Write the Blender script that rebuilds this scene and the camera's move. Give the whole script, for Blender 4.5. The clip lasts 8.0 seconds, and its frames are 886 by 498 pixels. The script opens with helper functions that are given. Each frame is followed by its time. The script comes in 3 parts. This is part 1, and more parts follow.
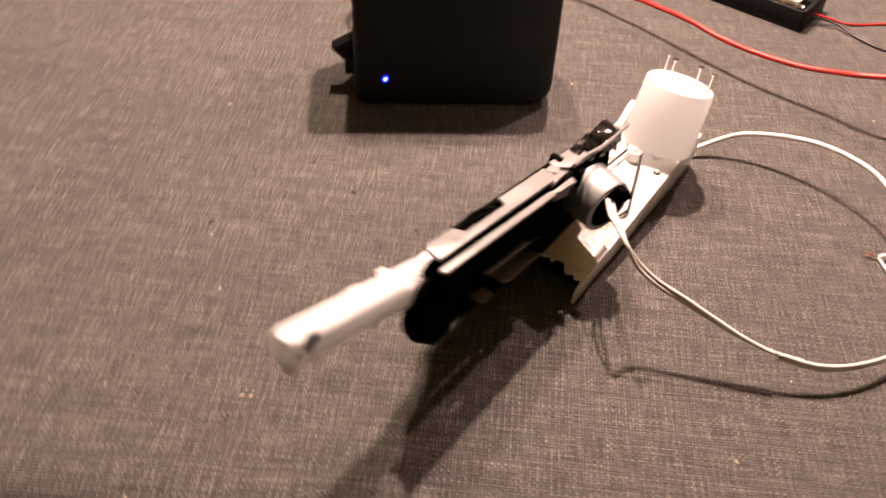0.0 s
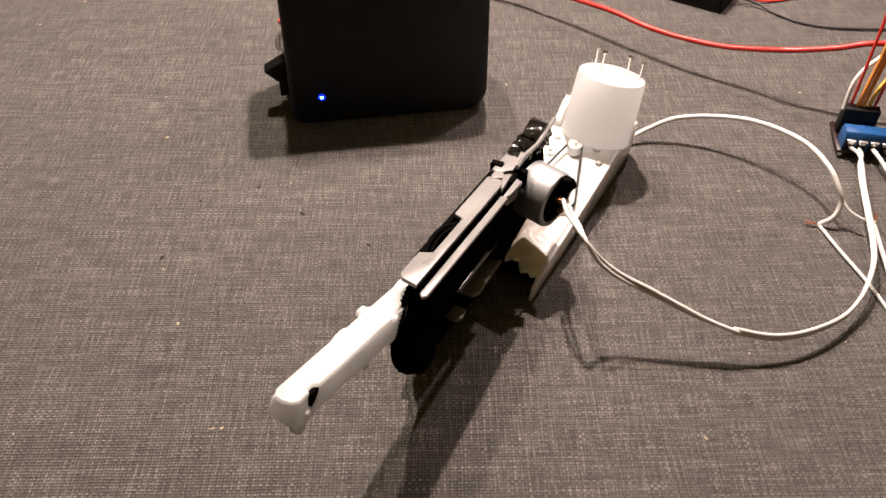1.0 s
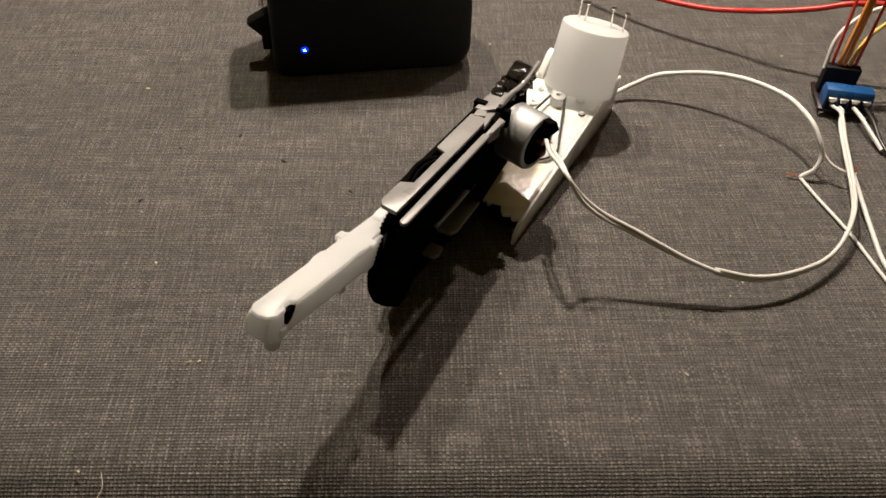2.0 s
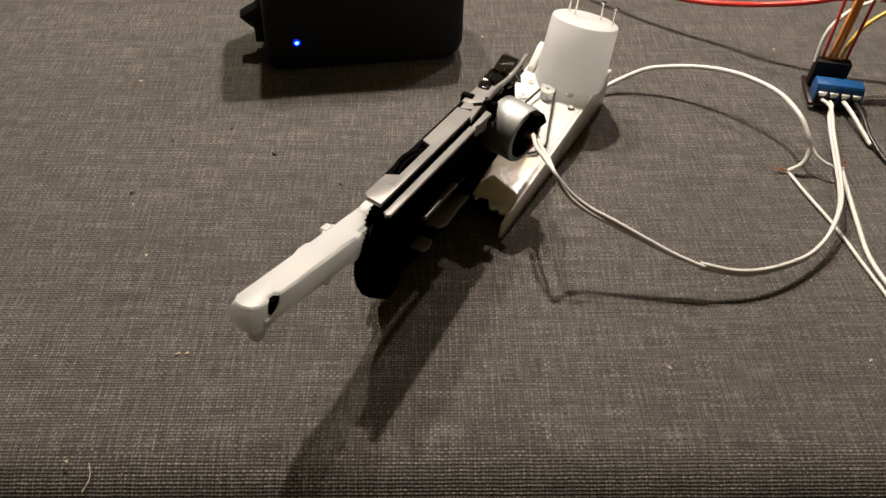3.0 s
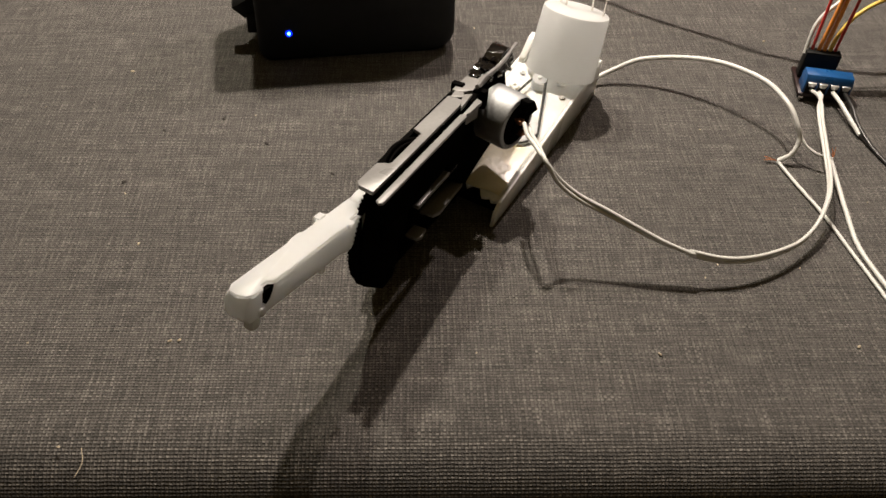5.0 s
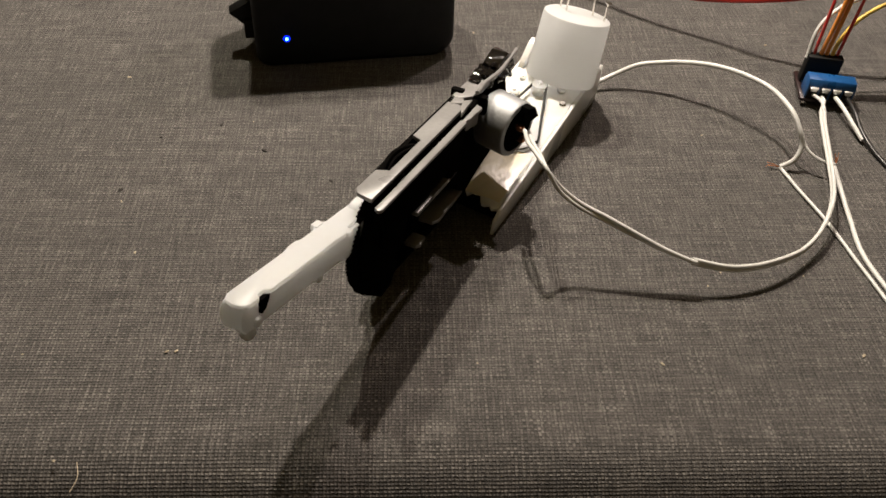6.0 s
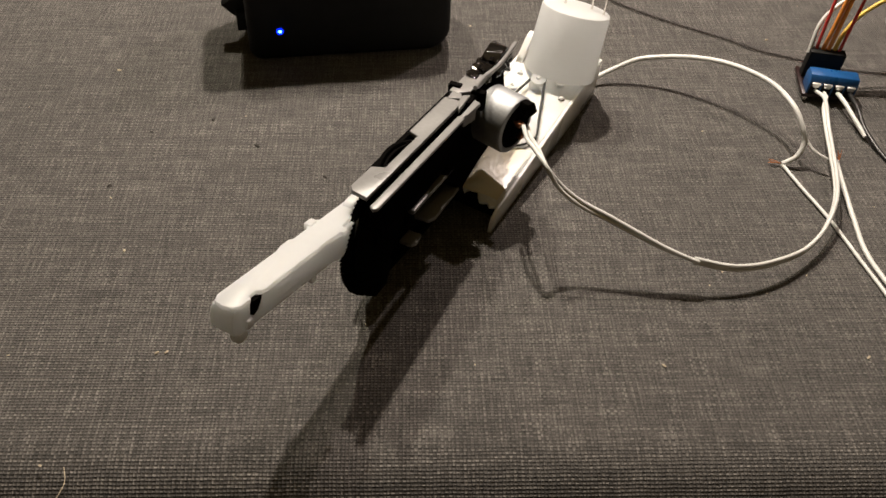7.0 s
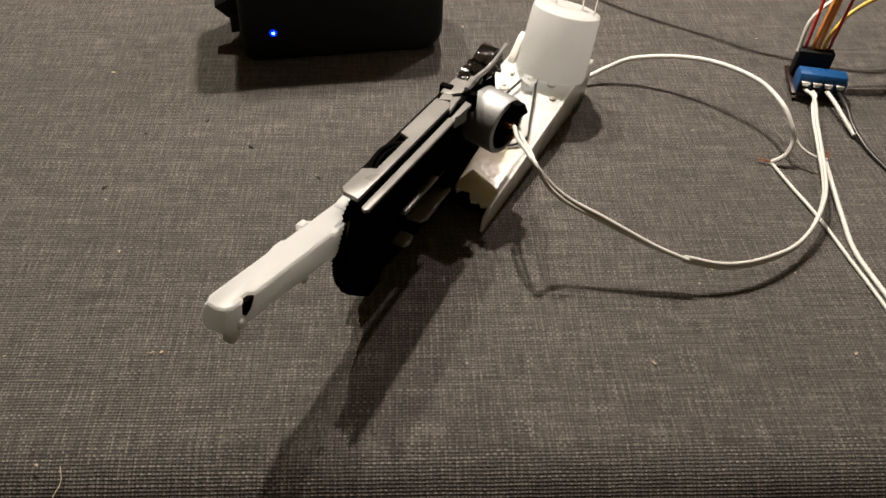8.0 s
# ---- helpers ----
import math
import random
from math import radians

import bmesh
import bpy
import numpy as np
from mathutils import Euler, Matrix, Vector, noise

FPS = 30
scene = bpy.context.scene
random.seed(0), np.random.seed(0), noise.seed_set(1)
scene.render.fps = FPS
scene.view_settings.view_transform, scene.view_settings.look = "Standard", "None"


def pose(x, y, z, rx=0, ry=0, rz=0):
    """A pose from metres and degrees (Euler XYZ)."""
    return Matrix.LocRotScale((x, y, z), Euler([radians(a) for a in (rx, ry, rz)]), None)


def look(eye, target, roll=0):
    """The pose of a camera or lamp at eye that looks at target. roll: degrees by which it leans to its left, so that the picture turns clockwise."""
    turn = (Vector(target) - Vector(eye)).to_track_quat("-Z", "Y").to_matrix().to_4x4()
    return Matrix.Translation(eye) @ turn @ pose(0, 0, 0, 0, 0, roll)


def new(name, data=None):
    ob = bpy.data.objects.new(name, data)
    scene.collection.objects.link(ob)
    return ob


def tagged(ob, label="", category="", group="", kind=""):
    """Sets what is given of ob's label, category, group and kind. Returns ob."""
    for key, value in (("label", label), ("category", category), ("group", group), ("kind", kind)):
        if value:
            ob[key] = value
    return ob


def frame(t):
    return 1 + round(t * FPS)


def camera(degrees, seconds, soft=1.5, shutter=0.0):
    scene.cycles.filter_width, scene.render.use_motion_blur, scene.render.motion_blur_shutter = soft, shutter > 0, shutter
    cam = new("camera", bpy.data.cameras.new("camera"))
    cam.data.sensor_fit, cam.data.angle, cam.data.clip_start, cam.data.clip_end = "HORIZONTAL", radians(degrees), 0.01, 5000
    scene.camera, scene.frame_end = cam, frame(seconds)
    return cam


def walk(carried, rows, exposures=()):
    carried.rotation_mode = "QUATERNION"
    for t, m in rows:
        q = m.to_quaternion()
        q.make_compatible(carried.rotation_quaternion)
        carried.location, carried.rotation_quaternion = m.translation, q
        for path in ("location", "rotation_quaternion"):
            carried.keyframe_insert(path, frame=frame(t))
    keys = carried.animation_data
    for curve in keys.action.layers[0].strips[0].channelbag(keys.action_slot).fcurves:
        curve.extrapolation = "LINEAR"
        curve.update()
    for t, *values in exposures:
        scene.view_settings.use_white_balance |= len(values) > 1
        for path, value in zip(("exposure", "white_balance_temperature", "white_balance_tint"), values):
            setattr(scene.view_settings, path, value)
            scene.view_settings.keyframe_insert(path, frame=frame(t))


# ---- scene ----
cam = camera(52.0, 8.0, soft=1.6, shutter=0.9)
walk(cam, [
    (0, look((0.0052, -0.2775, 0.2451), (-0.0325, -0.0235, 0.0072), 3.10)),
    (0.2, look((0.0056, -0.2770, 0.2438), (-0.0306, -0.0200, 0.0090), 0.74)),
    (0.5, look((0.0068, -0.2822, 0.2461), (-0.0223, -0.0244, 0.0112), -0.64)),
    (0.8, look((0.0010, -0.2791, 0.2474), (-0.0180, -0.0207, 0.0121), 0.17)),
    (1, look((0.0035, -0.2787, 0.2476), (-0.0151, -0.0207, 0.0119), 0.02)),
    (1.5, look((-0.0002, -0.2891, 0.2354), (-0.0125, -0.0297, 0.0007), 0.99)),
    (1.7, look((0.0018, -0.2920, 0.2280), (-0.0102, -0.0310, -0.0049), 1.50)),
    (2.8, look((0.0088, -0.2948, 0.2297), (-0.0028, -0.0368, -0.0065), 1.71)),
    (3, look((0.0107, -0.2942, 0.2312), (-0.0023, -0.0366, -0.0054), 1.59)),
    (3.5, look((0.0131, -0.2939, 0.2321), (-0.0008, -0.0368, -0.0049), 1.56)),
    (4, look((0.0140, -0.2985, 0.2296), (0.0015, -0.0409, -0.0070), 1.75)),
    (4.5, look((0.0120, -0.2980, 0.2295), (0.0014, -0.0408, -0.0077), 2.03)),
    (6, look((0.0109, -0.2931, 0.2291), (0.0010, -0.0356, -0.0078), 1.90)),
    (6.5, look((0.0094, -0.2854, 0.2281), (0.0002, -0.0299, -0.0110), 2.14)),
    (7, look((0.0093, -0.2868, 0.2258), (0.0022, -0.0310, -0.0130), 2.42)),
    (7.5, look((0.0102, -0.2867, 0.2271), (0.0033, -0.0313, -0.0121), 2.37)),
    (8, look((0.0111, -0.2888, 0.2280), (0.0051, -0.0332, -0.0110), 2.29)),
], exposures=[
    (0.0, 0.72, 7700, 38), (0.5, 0.66, 7300, 32), (0.8, 0.58, 6700, 26), (1.2, 0.42, 6800, 20), (1.5, 0.05, 7000, 17), (1.7, -0.04, 6900, 14), (2.8, -0.05, 6600, 11), (8.0, -0.05, 6500, 11),
])

# ---- light: a ceiling lamp with three bulbs behind the table, and the dim room ----
world = bpy.data.worlds.new("room_air")
world.use_nodes = True
world.node_tree.nodes["Background"].inputs[0].default_value = (1.0, 0.80, 0.42, 1)
world.node_tree.nodes["Background"].inputs[1].default_value = 0.006
scene.world = world


def bulb(name, at, watts, colour):
    data = bpy.data.lights.new(name, "POINT")
    data.energy, data.color, data.shadow_soft_size = watts, colour, 0.009
    ob = new(name, data)
    ob.location = at
    return ob


bulb("bulb", (-0.005, 0.222, 0.540), 16.0, (1.0, 0.875, 0.745))
bulb("bulb", (-0.110, 0.240, 0.530), 8.6, (0.97, 0.89, 0.72))
bulb("bulb", (0.180, 0.320, 0.530), 5.0, (1.0, 0.84, 0.75))

# ---- materials ----


def nodes_of(name):
    m = bpy.data.materials.new(name)
    m.use_nodes = True
    t = m.node_tree
    return m, t.nodes, t.links, t.nodes["Principled BSDF"]


def plain(name, colour, rough=0.5, metal=0.0, grain=0.08, size=400.0, bump=0.15, coat=0.0, sss=0.0, spec=0.5, thin=0.0):
    """Paint, plastic or metal with two scales of unevenness in colour, gloss and relief."""
    m, n, l, b = nodes_of(name)
    co = n.new("ShaderNodeTexCoord")
    fine = n.new("ShaderNodeTexNoise")
    fine.inputs["Scale"].default_value, fine.inputs["Detail"].default_value = size * 4, 3
    broad = n.new("ShaderNodeTexNoise")
    broad.inputs["Scale"].default_value, broad.inputs["Detail"].default_value = size * 0.3, 4
    for x in (fine, broad):
        l.new(co.outputs["Object"], x.inputs["Vector"])
    mix = n.new("ShaderNodeMath")
    mix.operation = "ADD"
    l.new(fine.outputs["Fac"], mix.inputs[0])
    l.new(broad.outputs["Fac"], mix.inputs[1])
    ramp = n.new("ShaderNodeMapRange")
    ramp.inputs["From Min"].default_value, ramp.inputs["From Max"].default_value = 0.6, 1.4
    ramp.inputs["To Min"].default_value, ramp.inputs["To Max"].default_value = 1 - grain, 1 + grain
    l.new(mix.outputs[0], ramp.inputs["Value"])
    tint = n.new("ShaderNodeVectorMath")
    tint.operation = "SCALE"
    tint.inputs[0].default_value = colour
    l.new(ramp.outputs[0], tint.inputs["Scale"])
    l.new(tint.outputs[0], b.inputs["Base Color"])
    gloss = n.new("ShaderNodeMapRange")
    gloss.inputs["From Min"].default_value, gloss.inputs["From Max"].default_value = 0.3, 0.7
    gloss.inputs["To Min"].default_value, gloss.inputs["To Max"].default_value = max(rough - 0.1, 0.03), min(rough + 0.1, 1)
    l.new(broad.outputs["Fac"], gloss.inputs["Value"])
    l.new(gloss.outputs[0], b.inputs["Roughness"])
    b.inputs["Metallic"].default_value = metal
    b.inputs["Coat Weight"].default_value = coat
    b.inputs["Specular IOR Level"].default_value = spec
    if sss:
        b.inputs["Subsurface Weight"].default_value = sss
        b.inputs["Subsurface Radius"].default_value = (1.0, 0.92, 0.78)
        b.inputs["Subsurface Scale"].default_value = 0.006
    if thin:
        through_light = n.new("ShaderNodeBsdfTranslucent")
        through_light.inputs["Color"].default_value = (0.95, 0.96, 0.97, 1)
        blend = n.new("ShaderNodeMixShader")
        blend.inputs[0].default_value = thin
        out = [x for x in n if x.type == "OUTPUT_MATERIAL"][0]
        l.new(b.outputs[0], blend.inputs[1])
        l.new(through_light.outputs[0], blend.inputs[2])
        l.new(blend.outputs[0], out.inputs["Surface"])
    if bump:
        bp = n.new("ShaderNodeBump")
        bp.inputs["Strength"].default_value, bp.inputs["Distance"].default_value = bump, 0.0004
        l.new(mix.outputs[0], bp.inputs["Height"])
        l.new(bp.outputs[0], b.inputs["Normal"])
    return m


def cloth():
    """Grey-brown linen: a plain weave of uneven light and dark yarns."""
    m, n, l, b = nodes_of("woven_linen")
    co = n.new("ShaderNodeTexCoord")

    def math_node(op, a, c=None):
        x = n.new("ShaderNodeMath")
        x.operation = op
        for i, v in enumerate((a, c)):
            if v is None:
                continue
            if isinstance(v, (int, float)):
                x.inputs[i].default_value = v
            else:
                l.new(v, x.inputs[i])
        return x.outputs[0]

    def noise_at(scale, detail=2.0, rough=0.5):
        mp = n.new("ShaderNodeMapping")
        mp.inputs["Scale"].default_value = scale
        l.new(co.outputs["UV"], mp.inputs["Vector"])
        x = n.new("ShaderNodeTexNoise")
        x.inputs["Scale"].default_value = 1.0
        x.inputs["Detail"].default_value, x.inputs["Roughness"].default_value = detail, rough
        l.new(mp.outputs[0], x.inputs["Vector"])
        return x.outputs["Fac"]

    sep = n.new("ShaderNodeSeparateXYZ")
    l.new(co.outputs["UV"], sep.inputs[0])
    pitch = 0.00112
    wob = math_node("MULTIPLY", math_node("SUBTRACT", noise_at((120, 120, 1)), 0.5), 1.6)
    wob2 = math_node("MULTIPLY", math_node("SUBTRACT", noise_at((140, 90, 1)), 0.5), 1.6)
    px = math_node("ADD", math_node("MULTIPLY", sep.outputs[0], math.pi / pitch), wob)
    py = math_node("ADD", math_node("MULTIPLY", sep.outputs[1], math.pi / pitch), wob2)
    sx, sy = math_node("SINE", px), math_node("SINE", py)
    ax, ay = math_node("ABSOLUTE", sx), math_node("ABSOLUTE", sy)
    over = math_node("GREATER_THAN", math_node("MULTIPLY", sx, sy), 0.0)
    # yarn shade: long streaks along each yarn
    warp = noise_at((900, 70, 1), 3, 0.7)
    weft = noise_at((55, 900, 1), 3, 0.7)

    def mixed(f, a, c):
        x = n.new("ShaderNodeMix")
        l.new(f, x.inputs[0])
        l.new(a, x.inputs[2])
        l.new(c, x.inputs[3])
        return x.outputs[0]

    shade = mixed(over, warp, weft)
    high = mixed(over, math_node("MULTIPLY", ax, math_node("ADD", math_node("MULTIPLY", ay, 0.6), 0.4)), math_node("MULTIPLY", ay, math_node("ADD", math_node("MULTIPLY", ax, 0.6), 0.4)))
    gap = math_node("MULTIPLY", ax, ay)
    ramp = n.new("ShaderNodeValToRGB")
    e = ramp.color_ramp.elements
    e[0].position, e[0].color = 0.33, (0.026, 0.024, 0.022, 1)
    e[1].position, e[1].color = 0.68, (0.212, 0.196, 0.181, 1)
    mid = e.new(0.5)
    mid.color = (0.074, 0.067, 0.062, 1)
    l.new(shade, ramp.inputs[0])
    dark = n.new("ShaderNodeMapRange")
    dark.inputs["From Max"].default_value = 0.35
    dark.inputs["To Min"].default_value, dark.inputs["To Max"].default_value = 0.45, 1.06
    l.new(gap, dark.inputs["Value"])
    blotch = n.new("ShaderNodeMapRange")
    blotch.inputs["From Min"].default_value, blotch.inputs["From Max"].default_value = 0.3, 0.7
    blotch.inputs["To Min"].default_value, blotch.inputs["To Max"].default_value = 0.88, 1.1
    l.new(noise_at((14, 20, 1), 4), blotch.inputs["Value"])
    slub = n.new("ShaderNodeMapRange")
    slub.inputs["From Min"].default_value, slub.inputs["From Max"].default_value = 0.3, 0.7
    slub.inputs["To Min"].default_value, slub.inputs["To Max"].default_value = 0.84, 1.16
    l.new(noise_at((9, 190, 1), 3, 0.6), slub.inputs["Value"])
    f = math_node("MULTIPLY", math_node("MULTIPLY", dark.outputs[0], slub.outputs[0]), blotch.outputs[0])
    col = n.new("ShaderNodeVectorMath")
    col.operation = "SCALE"
    l.new(ramp.outputs[0], col.inputs[0])
    l.new(f, col.inputs["Scale"])
    l.new(col.outputs[0], b.inputs["Base Color"])
    b.inputs["Roughness"].default_value = 0.82
    b.inputs["Sheen Weight"].default_value = 0.15
    bp = n.new("ShaderNodeBump")
    bp.inputs["Strength"].default_value, bp.inputs["Distance"].default_value = 0.7, 0.0005
    l.new(math_node("ADD", high, math_node("MULTIPLY", shade, 0.5)), bp.inputs["Height"])
    l.new(bp.outputs[0], b.inputs["Normal"])
    return m


def glow(name, colour, strength):
    m, n, l, b = nodes_of(name)
    b.inputs["Emission Color"].default_value = (*colour, 1)
    b.inputs["Emission Strength"].default_value = strength
    b.inputs["Base Color"].default_value = (*colour, 1)
    return m


LINEN = cloth()
BLACK = plain("black_abs", (0.0045, 0.0042, 0.004), 0.36, grain=0.2, bump=0.10, spec=0.0)
# arm's lit tops and edges: lamplight on the plastic painted in as grey
LITGREY = plain("lit_grey_plastic", (0.23, 0.226, 0.224), 0.36, grain=0.12, bump=0.10, size=200, spec=0.7)
TAR = plain("melted_black_plastic", (0.007, 0.006, 0.0055), 0.13, grain=0.2, bump=0.35, spec=0.7, size=150)
CASE = plain("matt_black_case", (0.006, 0.006, 0.006), 0.6, grain=0.15, spec=0.25)
WHITE = plain("white_abs", (0.88, 0.89, 0.885), 0.36, grain=0.03, sss=0.5, size=120, thin=0.54)
CAPWHITE = plain("white_cap_plastic", (0.89, 0.905, 0.92), 0.38, grain=0.02, size=120, thin=0.5)
CREAM = plain("aged_white_plastic", (0.86, 0.865, 0.83), 0.3, grain=0.06, sss=0.5, size=120)
GLUE = plain("yellowed_clear_glue", (0.86, 0.80, 0.62), 0.27, grain=0.06, sss=0.4, size=100, bump=0.25)
ZINC = plain("zinc_plated_steel", (0.38, 0.39, 0.40), 0.62, 1.0, grain=0.10, size=200)
TIN = plain("tinned_brass", (0.82, 0.82, 0.80), 0.55, 1.0, grain=0.05)
STEEL = plain("bright_steel", (0.75, 0.72, 0.68), 0.22, 1.0, grain=0.05)
COPPER = plain("copper_strands", (0.45, 0.20, 0.10), 0.45, 1.0, grain=0.1)
RUBBER = plain("black_rubber", (0.016, 0.016, 0.016), 0.6, grain=0.1)
WIREWHITE = plain("white_wire_jacket", (0.68, 0.68, 0.66), 0.42, grain=0.05, size=120)
WIREBLACK = plain("black_wire_jacket", (0.015, 0.014, 0.014), 0.4)
WIRERED = plain("red_wire_jacket", (0.52, 0.028, 0.020), 0.38, grain=0.06, size=120)
WIREORANGE = plain("orange_wire_jacket", (0.80, 0.30, 0.05), 0.42, grain=0.06)
WIREYELLOW = plain("yellow_wire_jacket", (0.78, 0.55, 0.10), 0.42, grain=0.06)
BLUE = plain("blue_terminal_plastic", (0.012, 0.085, 0.26), 0.35, grain=0.08)
BOARD = plain("dark_red_circuit_board", (0.022, 0.010, 0.010), 0.35, grain=0.1)
LAMP = glow("blue_led", (0.0, 0.015, 1.0), 2.2)
LAMPCORE = glow("blue_led_core", (0.10, 0.45, 1.0), 9.0)
CRUMB = plain("pale_crumb", (0.45, 0.38, 0.28), 0.7, grain=0.2)
LINT = plain("dark_lint", (0.03, 0.025, 0.022), 0.8)
WOOD = plain("table_wood", (0.28, 0.18, 0.10), 0.5, grain=0.15, size=40)
# unseen room: yellow ceiling bounces fill into the shadows, walls dark to limit it
CEILINGBOUNCE = plain("warm_bounce_ceiling", (0.50, 0.41, 0.19), 0.8, grain=0.03, size=20)
DIMWALL = plain("dim_wall", (0.20, 0.16, 0.075), 0.8, grain=0.03, size=20)
FLOORING = plain("floor_boards", (0.22, 0.15, 0.09), 0.5, grain=0.15, size=10)

# ---- mesh helpers (millimetres in, metres out) ----
MM = 0.001


def part(name, bm, material, parent=None, label="", smooth=True):
    """One mesh object from a bmesh, under a thing or a part."""
    bmesh.ops.recalc_face_normals(bm, faces=bm.faces)
    me = bpy.data.meshes.new(name)
    bm.to_mesh(me)
    bm.free()
    for m in material if isinstance(material, tuple) else (material,):
        me.materials.append(m)
    for p in me.polygons:
        p.use_smooth = smooth
    if smooth:
        me.set_sharp_from_angle(angle=radians(38))
    ob = new(name, me)
    if parent:
        ob.parent = parent
    if label:
        tagged(ob, label)
    return ob


def bevelled(bm, width, segments=2, limit=30):
    es = [e for e in bm.edges if len(e.link_faces) == 2 and e.calc_face_angle(0) > radians(limit)]
    bmesh.ops.bevel(bm, geom=es, offset=width * MM, segments=segments, affect="EDGES", profile=0.5)
    return bm


def prism(outline, low, high, plane="uw", bm=None, bevel=0.0):
    """An outline pushed from low to high across its plane: uw (across v), uv (across w) or vw (across u)."""
    bm = bm or bmesh.new()
    k = {"uw": lambda a, b, c: (a, c, b), "uv": lambda a, b, c: (a, b, c), "vw": lambda a, b, c: (c, a, b)}[plane]
    one = bmesh.new()
    rings = [[one.verts.new([x * MM for x in k(a, b, c)]) for a, b in outline] for c in (low, high)]
    one.faces.new(rings[0][::-1])
    one.faces.new(rings[1])
    for i in range(len(outline)):
        j = (i + 1) % len(outline)
        one.faces.new((rings[0][i], rings[0][j], rings[1][j], rings[1][i]))
    bmesh.ops.recalc_face_normals(one, faces=one.faces)
    if bevel:
        bevelled(one, bevel)
    return merged(bm, one)


def merged(bm, other, m=None):
    tmp = bpy.data.meshes.new("tmp")
    if m:
        other.transform(m)
    other.to_mesh(tmp)
    other.free()
    bm.from_mesh(tmp)
    bpy.data.meshes.remove(tmp)
    return bm


def block(u, v, w, bm=None, bevel=0.3):
    return prism([(u[0], v[0]), (u[1], v[0]), (u[1], v[1]), (u[0], v[1])], w[0], w[1], "uv", bm, bevel)


def turned(profile, steps=40, bm=None, m=None):
    """A body turned round z from (radius, height) pairs, closed at the axis."""
    one = bmesh.new()
    rings = []
    for r, z in profile:
        if r <= 1e-6:
            rings.append([one.verts.new((0, 0, z * MM))])
        else:
            rings.append([one.verts.new((r * MM * math.cos(a), r * MM * math.sin(a), z * MM)) for a in (2 * math.pi * i / steps for i in range(steps))])
    for a, b in zip(rings[:-1], rings[1:]):
        for i in range(steps):
            j = (i + 1) % steps
            if len(a) == 1 and len(b) > 1:
                one.faces.new((a[0], b[j], b[i]))
            elif len(b) == 1 and len(a) > 1:
                one.faces.new((a[i], a[j], b[0]))
            elif len(a) > 1:
                one.faces.new((a[i], a[j], b[j], b[i]))
    bm = bm or bmesh.new()
    return merged(bm, one, m)


def curve_points(points, per=8):
    """A smooth line through the points (Catmull-Rom)."""
    p = [Vector(x) for x in points]
    p = [p[0] * 2 - p[1], *p, p[-1] * 2 - p[-2]]
    out = []
    for a, b, c, d in zip(p, p[1:], p[2:], p[3:]):
        for i in range(per):
            t = i / per
            out.append(0.5 * (2 * b + (c - a) * t + (2 * a - 5 * b + 4 * c - d) * t * t + (3 * b - a - 3 * c + d) * t**3))
    out.append(p[-2])
    return out


def tube(points, radius, sides=10, per=8, bm=None, twist=None):
    """A round wire through the points. twist: (offset, turns per mm, phase) winds it round the line."""
    bm = bm or bmesh.new()
    line = curve_points(points, per)
    rings, side, gone = [], None, 0.0
    for i, c in enumerate(line):
        along = (line[min(i + 1, len(line) - 1)] - line[max(i - 1, 0)]).normalized()
        side = (side - along * side.dot(along)).normalized() if side else along.orthogonal().normalized()
        up = along.cross(side)
        if i:
            gone += (c - line[i - 1]).length
        if twist:
            a = twist[1] * gone * 2 * math.pi + twist[2]
            c = c + (side * math.cos(a) + up * math.sin(a)) * twist[0]
        rings.append([bm.verts.new((c + (side * math.cos(a) + up * math.sin(a)) * radius) * MM) for a in (2 * math.pi * k / sides for k in range(sides))])
    for a, b in zip(rings[:-1], rings[1:]):
        for k in range(sides):
            j = (k + 1) % sides
            bm.faces.new((a[k], a[j], b[j], b[k]))
    bm.faces.new(rings[0][::-1])
    bm.faces.new(rings[-1])
    return bm


def thing(name, label, category, at=(0, 0, 0), group="", turn=None):
    ob = new(name)
    ob.matrix_basis = turn or Matrix.Translation(at)
    return tagged(ob, label, category, group)


# ---- the unseen room, added to close the place and bounce warm fill ----


def room_wall(name, u, v, w, material):
    ob = part(name, block(u, v, w, bevel=0), material, smooth=False)
    return tagged(ob, kind="structure")


room_wall("floor", (-2400, 2400), (-2000, 2800), (-860, -760), FLOORING)
room_wall("ceiling", (-2400, 2400), (-2000, 2800), (1740, 1840), CEILINGBOUNCE)
room_wall("wall_north", (-2300, 2300), (2700, 2800), (-760, 1740), DIMWALL)
room_wall("wall_south", (-2300, 2300), (-2000, -1900), (-760, 1740), DIMWALL)
room_wall("wall_west", (-2400, -2300), (-2000, 2800), (-760, 1740), DIMWALL)
room_wall("wall_east", (2300, 2400), (-2000, 2800), (-760, 1740), DIMWALL)

# ---- the table and its cloth ----
TABLE = pose(0.012, -0.127, 0, 0, 0, 5.0)


def table():
    t = thing("table", "wooden table hidden under a grey-brown linen cloth", "table", turn=TABLE)
    part("tabletop", block((-700, 700), (-2, 800), (-32, -4), bevel=4), WOOD, t)
    for x in (-640, 590):
        for y in (40, 710):
            part("leg", block((x, x + 50), (y, y + 50), (-760, -32), bevel=3), WOOD, t)


